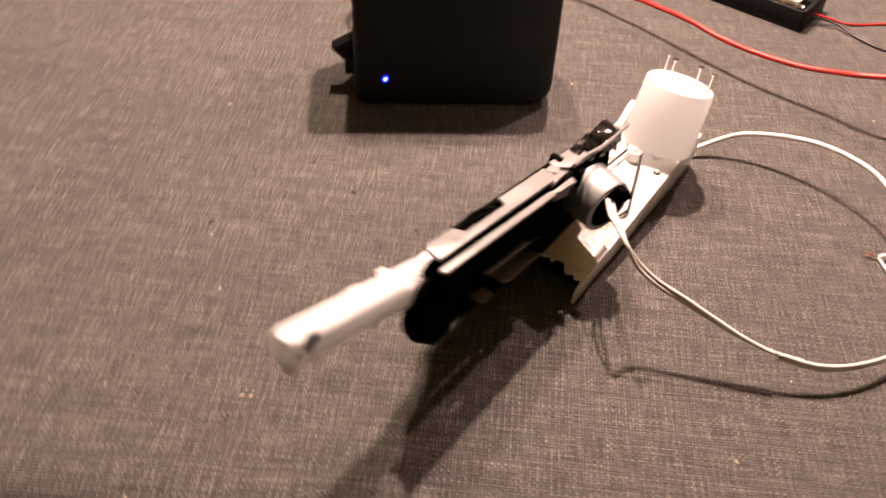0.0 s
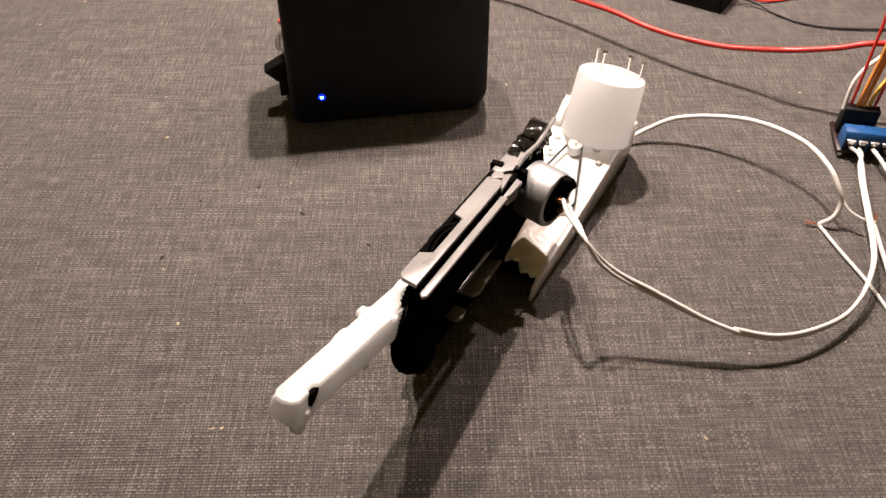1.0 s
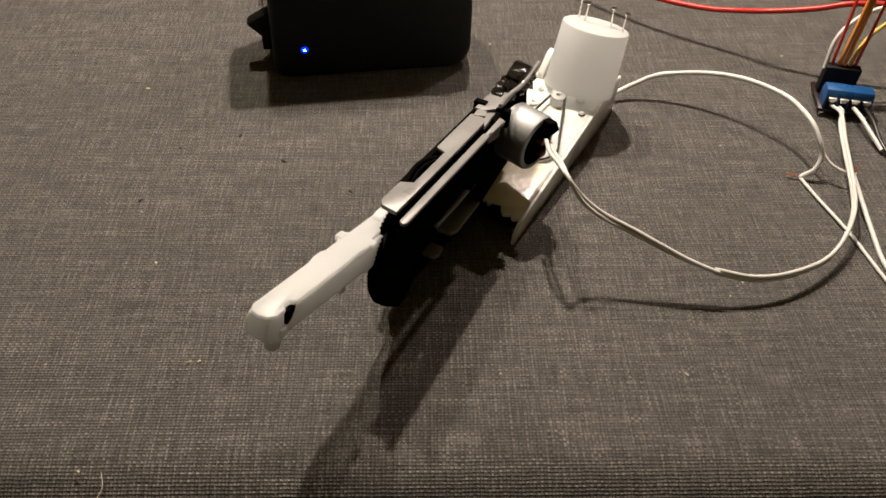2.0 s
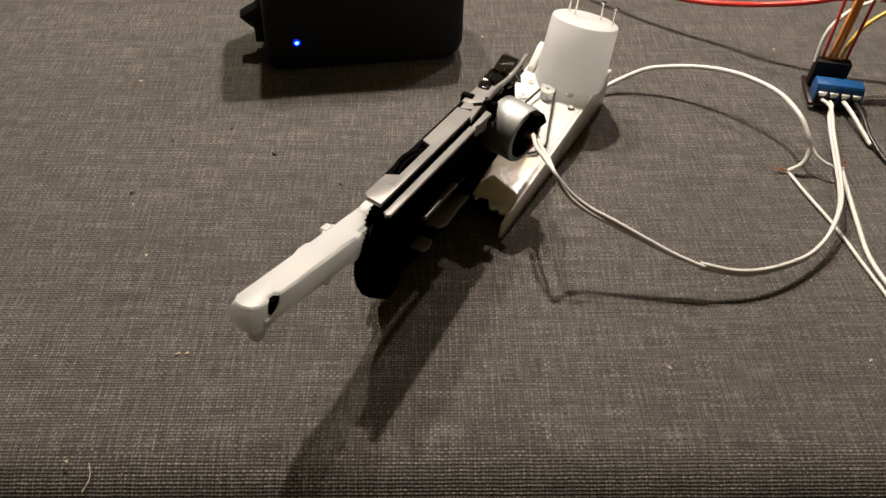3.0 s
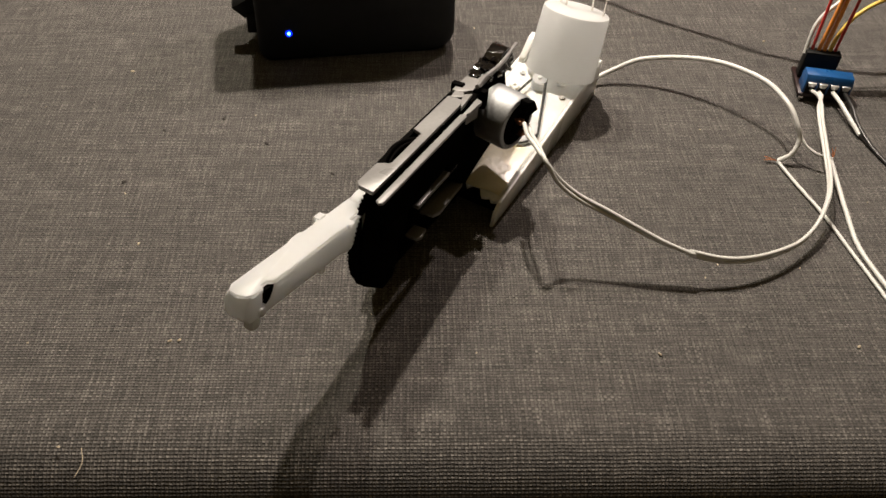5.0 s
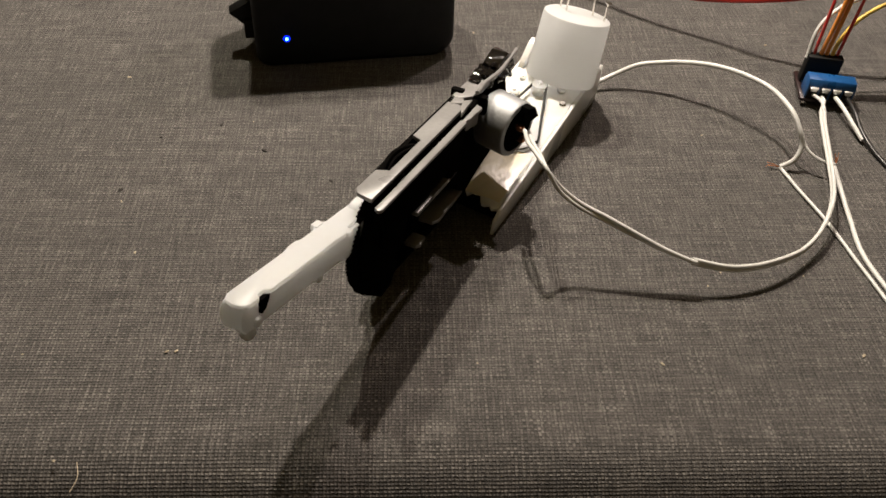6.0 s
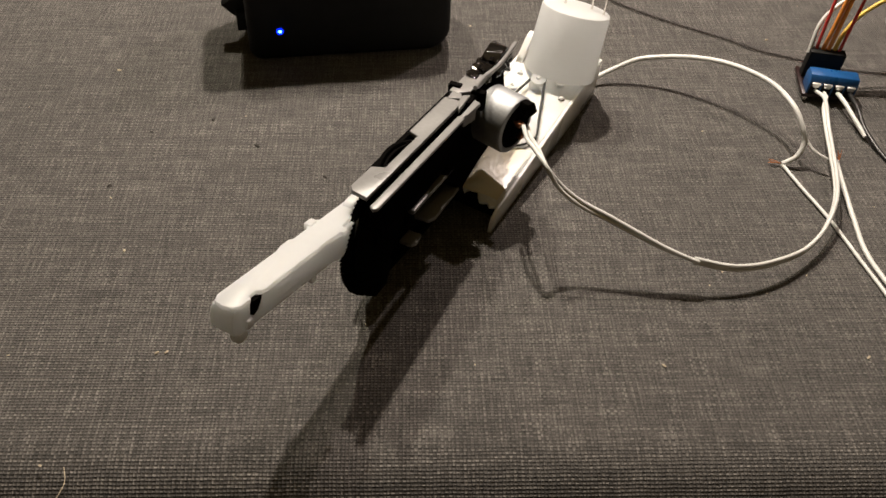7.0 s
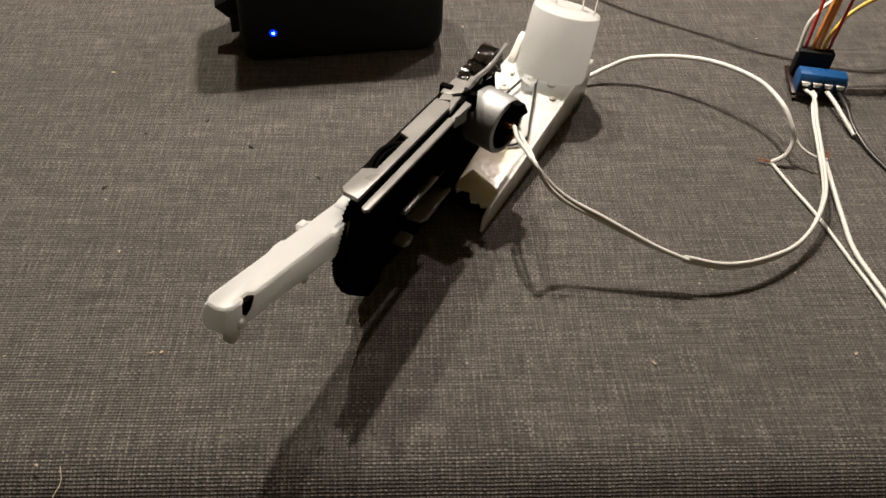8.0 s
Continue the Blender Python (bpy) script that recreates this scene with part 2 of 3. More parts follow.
def table_cloth():
    """A sheet that lies flat, rolls over the near edge of the table and hangs."""
    r = 24.0
    prof = [(820 - 820 * i / 60, 0.0) for i in range(61)]
    prof += [(-r * math.sin(a), -r + r * math.cos(a)) for a in (radians(6 * i) for i in range(1, 16))]
    prof += [(-r - 0.5 * i, -r - 12.0 * i) for i in range(1, 20)]
    bm = bmesh.new()
    uv = bm.loops.layers.uv.new("cloth")
    cols = 80
    rows, gone, last = [], 0.0, None
    for y, z in prof:
        if last:
            gone += math.hypot(y - last[0], z - last[1])
        last = (y, z)
        row = []
        for i in range(cols + 1):
            x = -760 + 1520 * i / cols
            lift = 0.25 * noise.noise(Vector((x * 0.012, y * 0.012, 3.1))) if z == 0 else 0.0
            sag = 3.0 * math.sin(x * 0.02) * min(1, max(0, -z - r) / 120)
            row.append((bm.verts.new((x * MM, (y - sag) * MM, (z + min(lift, 0.1)) * MM)), x * MM, gone * MM))
        rows.append(row)
    for a, b in zip(rows[:-1], rows[1:]):
        for i in range(cols):
            quad = (a[i], a[i + 1], b[i + 1], b[i])
            face = bm.faces.new([q[0] for q in quad])
            for lp, q in zip(face.loops, quad):
                lp[uv].uv = (q[1], q[2])
    ob = part("tablecloth", bm, LINEN)
    ob.matrix_basis = TABLE
    tagged(ob, "grey-brown woven linen tablecloth hanging over the table edge", "tablecloth")


table()
table_cloth()

# ---- the little robot ----
BASE = Vector((0.035, 0.012, 0.0))
SHOULDER = Vector((27, 10, 16))
ARM_SIZE = 1.023
PIVOT = Vector((-0.005, -0.032, 0.040))
SEAT = Matrix.Translation(PIVOT) @ pose(0.0010, 0.0078, -0.0057, 0.5, 0.3, -0.6) @ Matrix.Scale(ARM_SIZE, 4) @ Matrix.Translation(-PIVOT)


def arm_pose(x, y, z, yaw, pitch, roll):
    """The arm's pose in the robot's space: shifts in millimetres and turns in degrees from its rest."""
    at = (SHOULDER + Vector((x, y, z))) * MM - BASE
    m = Matrix.Translation(at) @ pose(0, 0, 0, 0, 0, -111.39 + yaw) @ pose(0, 0, 0, 0, -(6.45 + pitch), 0) @ pose(0, 0, 0, roll)
    return SEAT @ m


def plate_frame():
    """The space of the base plate: along it to the rear, across it to the left, up from it."""
    up = Vector((0.05, -0.131, 1.0)).normalized()
    along = Vector((34.3, 73.1, 7.9))
    along = (along - up * along.dot(up)).normalized()
    m = Matrix((along, up.cross(along), up)).transposed().to_4x4()
    return Matrix.Translation(Vector((21.8, -29.0, 9.8)) * MM - BASE) @ m


def gear_outline(r, teeth, depth, cx, cy):
    out = []
    for i in range(teeth):
        for k, q in ((0.0, r - depth), (0.3, r - depth), (0.45, r), (0.75, r), (0.9, r - depth)):
            a = 2 * math.pi * (i + k) / teeth
            out.append((cx + q * math.cos(a), cy + q * math.sin(a)))
    return out


def arc(cx, cy, r, a, b, steps=10):
    return [(cx + r * math.cos(radians(a + (b - a) * i / steps)), cy + r * math.sin(radians(a + (b - a) * i / steps))) for i in range(steps + 1)]


def robot_base(robot):
    m = plate_frame()

    def put(name, bm, material, label="", smooth=True):
        bm.transform(m)
        return part(name, bm, material, robot, label, smooth)

    # top plate with a ragged broken front edge
    rnd = random.Random(4)
    front = [(-1 + rnd.uniform(-2.6, 2.2) + 0.11 * y, y) for y in np.linspace(1, 29, 21)]
    plate = prism([(100, 0), (100, 30), *[(x, y) for x, y in front[::-1]], (-1.5, 0)], -1.6, 0, "uv", bevel=0.25)
    put("base_plate", plate, CREAM, "aged white plastic plate with a snapped-off front edge")
    # side walls down to the cloth, the near end drawn out to a point

    def wall(y0, y1, tip):
        bm = bmesh.new()
        pts = []
        for x, top in ((100, 0), (-2, 0), (-6 if tip else -2, -3)):
            pts.append((x, top))
        foot = [(-7 if tip else -2, -9.6), (30, -13.6), (60, -17.2), (100, -22.0)]
        return prism(pts + foot, y0, y1, "uw", bm, 0.25)

    put("side_wall", wall(-1.4, 0.0, True), CREAM)
    put("side_wall", wall(30.0, 31.4, False), CREAM)
    put("rear_wall", prism([(0, 0), (30, 0), (30, -21.6), (0, -21.6)], 98.4, 99.9, "vw", bevel=0.25), CREAM)
    put("inner_block", block((2, 40), (2, 27), (-11.5, -3.0), bevel=1.2), BLACK, "black block filling the hollow under the plate")
    # pool of yellowed glue at the front
    bm = bmesh.new()
    n = 22
    grid = {}
    for i in range(n + 1):
        for j in range(n + 1):
            x, y = i / n, j / n
            h = (math.sin(math.pi * x) * math.sin(math.pi * y)) ** 0.7 if 0 < x < 1 and 0 < y < 1 else 0
            ridge = 0.16 * math.sin(x * 62) * math.exp(-((y - 0.16) / 0.08) ** 2)
            px = 1 + 30 * x + 1.5 * noise.noise((y * 3, x * 2, 0.3))
            grid[i, j] = bm.verts.new(Vector((px, 1 + 27 * y, 0.15 + 0.7 * h + (ridge + 0.22 * noise.noise((x * 3, y * 3, 1))) * h)) * MM)
    for i in range(n):
        for j in range(n):
            bm.faces.new((grid[i, j], grid[i + 1, j], grid[i + 1, j + 1], grid[i, j + 1]))
    put("glue", bm, GLUE, "glossy yellowed glue pooled on the plate")
    # turning disc, belt and pulley
    put("turntable", turned([(0, 2.8), (2.0, 2.8), (2.3, 2.4), (9.6, 2.4), (10.4, 2.2), (10.6, 1.9), (9.8, 1.4), (10.6, 0.6), (10.6, 0.1), (0, 0.1)], 56, m=Matrix.Translation(Vector((38.6, 13.0, 0)) * MM)), WHITE, "white plastic belt disc")
    put("pulley", turned([(0, 5.4), (0.9, 5.4), (1.0, 4.4), (3.0, 4.3), (3.3, 4.0), (2.7, 3.0), (3.3, 1.6), (3.3, 0.1), (0, 0.1)], 32, m=Matrix.Translation(Vector((67.9, 15.5, 0)) * MM)), WHITE, "small white plastic pulley")
    a, b = Vector((38.6, 13.0)), Vector((67.9, 15.5))
    d = (b - a).normalized()
    base = math.degrees(math.atan2(d.y, d.x))
    loop = arc(a.x, a.y, 10.3, base + 90, base + 270, 18) + arc(b.x, b.y, 3.0, base - 90, base + 90, 12)
    put("drive_belt", tube([(x, y, 1.8 + 1.4 * (x - 37) / 34) for x, y in loop + loop[:1]], 0.55, 8, 2), RUBBER, "thin black rubber drive belt")
    for x, y, r in ((74.3, 7.6, 1.9), (62, 24, 2.2), (72, 25, 1.3)):
        put("boss", turned([(r * 0.45, 0.3), (r * 0.45, 1.2), (r * 0.8, 1.3), (r, 1.0), (r, 0.0)], 24, m=Matrix.Translation(Vector((x, y, 0)) * MM)), CREAM)
    put("upright_tab", prism([(78, -0.5), (87, -0.5), (91.5, 7.0), (90.0, 8.6), (86.5, 8.2), (79, 2.4)], 27.4, 30.2, "uw", bevel=0.4), CREAM)
    put("screw", turned([(0, 1.0), (1.1, 0.9), (1.5, 0.4), (1.5, 0), (0, 0)], 20, m=Matrix.Translation(Vector((66, 3.4, 0)) * MM)), STEEL)
    # cap with nails, leaning a little back and to the right
    foot = m @ (Vector((82.6, 11.7, -0.6)) * MM)
    axis = Vector((0.17, 0.24, 1.0)).normalized()
    right = (Vector((1, 0, 0)) - axis * axis.x).normalized()
    lean = Matrix.Translation(foot) @ Matrix((right, axis.cross(right), axis)).transposed().to_4x4()
    bm = turned([(14.9, 0.0), (15.05, 0.6), (14.35, 26.6), (14.1, 27.4), (13.5, 27.8), (0, 27.8)], 72)
    bm.transform(lean)
    part("cap", bm, CAPWHITE, robot, "white plastic cap standing upside down on the plate")
    for x, y, tip in ((-6.8, 9.0, 0.05), (-4.6, 4.0, 0.09), (6.8, 4.2, 0.03), (11.2, -1.5, 0.10)):
        bm = turned([(0, -2), (0.42, -2), (0.42, 7.2), (1.25, 8.1), (1.25, 8.4), (0, 8.5)], 16)
        bm.transform(lean @ Matrix.Translation(Vector((x, y, 27.8)) * MM) @ lean.to_3x3().to_4x4().inverted() @ Matrix.Rotation(tip, 4, "Y"))
        part("nail", bm, STEEL, robot, "small bright steel nail")


def robot_arm_frame(robot):
    """The swinging black arm: a back plate with a top flange, gears, a motor. Space: along, towards the near side, up."""
    bm = bmesh.new()
    prism([(8, 35), (106, 34.6), (106, 20), (104, 6), (88, 5.5), (46, 6), (38, 0), (38, -12), (14, -13), (8, 12)], -10.6, -8.8, "uw", bm, 0.3)
    prism([(84, 5.5), (104, 6), (106, -3), (104, -10), (96, -10), (90, -6), (84, -6)], -10.6, -8.8, "uw", bm, 0.3)
    prism([(36, -9), (79, -8), (79, 1.6), (36, 1.6)], -10.6, -8.8, "uw", bm, 0.3)
    prism([(36, -12.5), (96, -10), (96, -7), (36, -9)], -10.6, -6.4, "uw", bm, 0.3)
    # back panel added to stop light streaking through the slot
    prism([(44, 7.5), (92, 7), (92, -8), (44, -9.6)], -9.9, -9.2, "uw", bm, 0.1)
    # unseen thickness behind the plate, added to widen the arm's shadow
    prism([(40, -11.8), (98, -9.6), (101, 2), (96, 8), (40, 8)], -15.6, -10.4, "uw", bm, 0.8)
    arm = part("arm_frame", bm, BLACK, robot, "black plastic arm frame cut from a disc drive")

    def put(name, b, material=BLACK, label=""):
        return part(name, b, material, arm, label)

    put("top_flange", prism([(105, -9.6), (116.6, -9.6), (118.6, -8.2), (119.6, -2.8), (54, -2.8), (54, -9.2), (80.6, -9.2), (82, -5.8), (103, -5.8)], 34.2, 35.7, "uv", bevel=0.3), LITGREY, "top flange with the light on it painted in as grey")
    put("rear_flange", prism([(12, -9.6), (50, -9.6), (50, -6.0), (46, -2.4), (12, -2.6)], 34.6, 36.2, "uv", bevel=0.3), LITGREY)
    put("cover_plate", prism([(62, 33.6), (121.6, 33.6), (122, 30), (117, 23), (96, 20), (64, 22)], -0.9, 1.3, "uw", bevel=0.35))
    put("edge_strip", prism([(62, -0.8), (121.5, -0.8), (122.6, 0.6), (121.5, 1.7), (62, 1.7)], 33.6, 34.8, "uv", bevel=0.3), LITGREY)
    put("rib", prism([(50, 34.4), (62, 34.4), (60, 30), (50, 28)], -0.5, 0.9, "uw", bevel=0.3), LITGREY)
    # clip with a notch
    b = block((44, 53.5), (-10.0, -0.5), (33.6, 35.5), bevel=0.3)
    block((44.5, 47.2), (-11.4, -7.0), (33, 37.0), b, 0.3)
    block((44, 47), (-3.0, 1.8), (30, 36.6), b, 0.3)
    put("clip", b)
    put("wedge", prism([(52.5, -3.4), (47.6, -6.6), (49.4, -8.6), (55.0, -8.0)], 34.6, 36.0, "uv", bevel=0.25), LITGREY)
    put("wedge", prism([(60.5, -1.4), (49.0, -2.2), (50.6, -4.4), (54.6, -4.0)], 34.4, 36.1, "uv", bevel=0.25), LITGREY)
    put("wedge", prism([(61, 1.6), (50.4, 2.2), (49.2, -0.4), (56, -0.2)], 33.6, 35.0, "uv", bevel=0.25), LITGREY)
    put("lever", tube([(48, -1.2, 38.6), (40, -1.6, 38.8), (28, -1.0, 38.4), (16, -1.8, 38.6), (8, -2.4, 38.8)], 0.8, 8), LITGREY)
    # bowed leaf spring in the gap of the flange
    put("leaf_spring", tube([(83, -8.0, 33.2), (88, -9.2, 34.6), (94, -9.7, 35.2), (100, -9.2, 34.6), (104, -8.2, 33.4)], 0.8, 8))
    put("leaf_spring", tube([(85, -7.0, 33.6), (91, -7.6, 35.0), (97, -7.7, 35.0), (102, -7.0, 33.8)], 0.5, 8))
    # lumps of melted plastic at the rear
    b = bmesh.new()
    for k, (c, size) in enumerate((((21, -5.2, 35.4), (5.2, 3.6, 3.2)), ((28, -6.4, 35.6), (4.6, 3.0, 2.2)), ((34.5, -7.2, 35.6), (3.2, 2.0, 1.4)), ((15.5, -4.6, 33.6), (3.4, 3.0, 3.2)), ((31, -4.4, 34.8), (2.6, 2.0, 1.8)))):
        one = bmesh.new()
        bmesh.ops.create_cube(one, size=2.0)
        bmesh.ops.subdivide_edges(one, edges=one.edges, cuts=7, use_grid_fill=True)
        for v in one.verts:
            q = v.co.lerp(v.co.normalized() * 1.25, 0.35)
            q *= 1 + 0.4 * noise.noise(q * 1.7 + Vector((k * 3, 0, 0))) + 0.10 * noise.noise(q * 5)
            v.co = Vector((q.x * size[0], q.y * size[1], q.z * size[2])) * MM
        merged(b, one, Matrix.Translation(Vector(c) * MM))
    put("melted_lump", b, TAR, "glossy melted black plastic")
    b = prism([(10.5, 36.2), (13.6, 39.6), (18, 41.2), (22.6, 40.4), (25.4, 38.0), (24.6, 37.2), (22.0, 39.0), (18, 39.8), (14.4, 38.2), (11.6, 35.4)], -8.8, -2.2, "uw", bevel=0.35)
    for v in b.verts:
        v.co += Vector((0, 0, 0.0016 * noise.noise(v.co * 260)))
    put("curled_flap", b, TAR, "smooth curled flap of melted black plastic")
    # gears
    put("gear", prism(gear_outline(19.4, 84, 0.7, 107.5, 15.5), -7.0, -5.2, "uw"), BLACK, "large black toothed wheel")
    b = prism(arc(107.5, 15.5, 16.0, 0, 360, 40)[:-1], -5.2, -3.8, "uw", bevel=0.3)
    prism(arc(107.5, 15.5, 5.0, 0, 360, 24)[:-1], -3.8, -2.4, "uw", b, 0.3)
    put("gear_hub", b)
    put("front_lug", prism([(96, -3), (100, -10.5), (107, -11), (119, -1.5), (123, 6), (112, 12)], -8.4, -4.6, "uw", bevel=0.5))
    put("gear", prism(gear_outline(12.0, 36, 0.9, 84, 22), -7.8, -5.4, "uw"), BLACK)
    put("gear", prism(gear_outline(8.5, 26, 0.9, 64, 24), -7.0, -3.6, "uw"), BLACK)
    b = block((54.5, 86), (-5.4, -3.0), (8.8, 10.6), bevel=0.4)
    for u in (56, 84):
        block((u - 1, u + 1), (-9.0, -5.0), (8.9, 10.5), b, 0.2)
    put("slot_bar", b, LITGREY)
    b = prism([(48, -7.2), (72, -7.2), (72, -3.6), (69, -2.2), (48, -2.8)], -3.4, -1.8, "uv", bevel=0.3)
    block((48, 72), (-9.0, -7.0), (-3.5, -1.9), b, 0.2)
    put("lower_rail", b, LITGREY)
    put("rail_tab", prism([(76, -9.0), (83, -9.0), (83, -4.4), (81, -3.2), (76, -4.0)], -7.0, -5.4, "uv", bevel=0.4), LITGREY)
    put("slot_stud", turned([(0, 2.6), (1.2, 2.4), (1.5, 0), (0, 0)], 16, m=Matrix.Translation(Vector((82, -8.8, 2)) * MM) @ Matrix.Rotation(radians(-90), 4, "X")), BLACK)
    put("gear_case", prism([(10, 20), (16, 34), (46, 34), (60, 28), (62, 8), (52, 2), (44, -8), (34, -12), (12, -12.5)], -8.6, -3.0, "uw", bevel=0.8))
    # motor
    turn = Matrix.Translation(Vector((33.6, 4.6, 21.8)) * MM) @ Matrix.Rotation(radians(-13), 4, "Z") @ Matrix.Rotation(radians(-93), 4, "X") @ Matrix.Translation((0, 0, -0.0064))
    put("motor", turned([(0, 0), (9.9, 0), (10.6, 0.7), (10.6, 11.8), (10.2, 12.7), (9.5, 13.0), (8.6, 13.0), (8.4, 12.6), (0, 12.6)], 64, m=turn), ZINC, "zinc-plated can motor")
    put("motor_end_cap", turned([(0, 13.9), (3.6, 13.9), (4.0, 13.1), (7.8, 13.1), (8.6, 12.5), (0, 12.5)], 40, m=turn), BLACK)
    b = prism([(-7.4, -4.6), (-3.8, -9.6), (0.6, -10.4), (1.4, -6.2), (-2.0, -4.0)], 12.2, 16.4, "uv", bevel=0.6)
    b.transform(turn)
    put("motor_bracket", b)
    for u, w in ((1.6, -2.4), (-1.0, 3.4)):
        b = block((u - 1.2, u + 1.2), (w - 0.9, w + 0.9), (13.0, 15.8), bevel=0.2)
        b.transform(turn)
        put("motor_terminal", b, COPPER, "copper solder tag")
    return arm


HINGE = Vector((110, -12, 28))


def finger_pose(down, side=0.0):
    return Matrix.Translation(HINGE * MM) @ pose(0, 0, 0, 0, 0, -0.21 * down) @ pose(0, 0, 0, -0.145 * down + side) @ pose(0, 0, 0, 0, down)


def robot_finger(arm):
    """White channel-shaped finger on the far face of the large gear."""
    along = Vector((63.0, -3.8, 4.0)).normalized()
    near = Vector((3.8, 63.0, 0)).normalized()
    up = along.cross(near)
    m = Matrix((along, near, up)).transposed().to_4x4()
    m = m @ Matrix.Diagonal((1.13, 1.0, 1.0, 1))
    bm = bmesh.new()
    rnd = random.Random(2)
    lip = [(17.5 + 29 * i / 12, 7.9 + rnd.uniform(-0.12, 0.12)) for i in range(13)]
    top = [(-5, 0.6), (-3, 0), (10, -0.1), (16, 0), (17, -1.2), (20, -1.2), (21.5, -0.1), (27, 0), (28, -0.7), (31, -0.7), (34, 0), (54.8, 0.1), (56.8, 1.2), (57.2, 3.8), (56.8, 6.4), (55.0, 7.6), (51.6, 7.6), (51.2, 6.4), (48.8, 6.4), (48.0, 7.7)]
    prism(top + [*lip[::-1], (17.2, 8.9), (15.2, 8.9), (14.8, 6.6), (10, 6.2), (8, 5.0), (-5, 4.4)], -1.5, 0, "uv", bm, 0.35)
    # far wall, near wall with a small window, closed end
    prism([(-3, -1.2), (55, -1.2), (55, -8.6), (20, -9.0), (0, -9.4)], 0.2, 1.6, "uw", bm, 0.25)
    prism([(8, -1.2), (47.4, -1.2), (48.2, -3.0), (48.8, -5.4), (50.6, -6.4), (50.6, -8.9), (18, -9.6), (17.4, -10.4), (14, -10.4), (13.4, -9.6), (8, -9.6)], 6.2, 7.4, "uw", bm, 0.25)
    prism([(51.4, -0.5), (56.2, -0.5), (57.2, -1.2), (57.8, -3.4), (57.6, -6.8), (56.2, -9.2), (53.4, -10.0), (51.0, -8.8)], 0.1, 7.5, "uw", bm, 1.1)
    block((51.0, 53.6), (6.0, 8.4), (-8.6, -5.8), bm, 0.8)
    block((52.6, 56.0), (4.6, 8.0), (-11.6, -8.6), bm, 1.0)
    # lugs along the lower edge and the far top edge
    block((26.5, 28.5), (6.0, 7.8), (-10.9, -9.0), bm, 0.4)
    block((17.2, 20.4), (-2.0, 0.4), (-1.7, 0.5), bm, 0.5)
    # rounded root behind the gear
    root = Matrix.Translation(Vector((2.2, 0.3, -6.2)) * MM) @ Matrix.Rotation(radians(-90), 4, "X")
    turned([(0, 0), (7.2, 0), (7.8, 0.6), (7.8, 3.2), (7.2, 3.8), (0, 3.8)], 48, bm, root)
    whites = len(bm.faces)
    # black insert stands in for the shade inside the window
    prism([(47.6, -1.4), (50.8, -1.6), (50.6, -6.2), (49.0, -5.2), (48.0, -3.2)], 4.4, 7.55, "uw", bm, 0.2)
    bm.faces.ensure_lookup_table()
    for k in range(whites, len(bm.faces)):
        bm.faces[k].material_index = 1
    bm.transform(m)
    ob = part("finger", bm, (WHITE, BLACK), arm, "white plastic channel-shaped finger with a hooked tip")
    return ob


robot = thing("robot_arm", "home-made robot arm of black and white salvaged plastic", "robot arm", at=BASE)
robot_base(robot)
arm = robot_arm_frame(robot)
arm.scale = (ARM_SIZE, ARM_SIZE, ARM_SIZE)
finger = robot_finger(arm)

# ---- black case with a blue light ----


def black_case():
    turn = pose(-0.0473, 0.0836, 0, 0, 0, 13.0)
    t = thing("power_case", "matt black rounded case with a blue indicator light", "power supply", turn=turn)
    w, h, d = 47.0, 87.4, 46.0
    out = arc(-w + 6, 6, 6, 180, 270, 8) + arc(w - 11, 11, 11, 270, 360, 10) + arc(w - 11, h - 11, 11, 0, 90, 10) + arc(-w + 5, h - 5, 5, 90, 180, 8)
    bm = bmesh.new()
    rings = []
    for y, inset in ((0, 3.6), (0.5, 2.0), (1.6, 0.9), (3.5, 0.25), (6.5, 0.0), (d - 5, 0.0), (d - 1.2, 1.2), (d, 4)):
        sx, sz = (w - inset) / w, (h - 2 * inset) / h
        rings.append([bm.verts.new(Vector((x * sx, y, inset + z * sz)) * MM) for x, z in out])
    for a, b in zip(rings[:-1], rings[1:]):
        for i in range(len(a)):
            j = (i + 1) % len(a)
            bm.faces.new((a[i], a[j], b[j], b[i]))
    bm.faces.new(rings[0][::-1])
    bm.faces.new(rings[-1])
    bm.transform(Matrix.Translation((0, 0, -0.0003)))
    part("case_body", bm, CASE, t)
    # glowing disc widened to draw the light's blue halo round a brighter core
    led = part("indicator_light", turned([(1.7, -0.4), (1.7, 0.2), (1.2, 0.4), (0.7, 0.5)], 20, m=Matrix.Translation(Vector((-32.2, 0.2, 15.0)) * MM) @ Matrix.Rotation(radians(90), 4, "X")), LAMP, t, "glowing blue indicator light")
    part("light_core", turned([(0.85, 0.2), (0.7, 0.6), (0, 0.75)], 16, m=Matrix.Translation(Vector((-32.2, 0.2, 15.0)) * MM) @ Matrix.Rotation(radians(90), 4, "X")), LAMPCORE, led)
    part("side_switch", prism([(-58, 21), (-47, 27), (-46.5, 16), (-52, 15)], 16, 24, "uw", bevel=0.6), CASE, t, "black rocker on the side of the case")
    part("side_socket", block((-51.5, -46.6), (14, 26), (8.5, 18), bevel=0.6), CASE, t)


black_case()

# ---- wires ----


def wire(name, points, radius, material, label, category="wire", group="", **kw):
    ob = part(name, tube(points, radius, **kw), material)
    return tagged(ob, label, category, group)


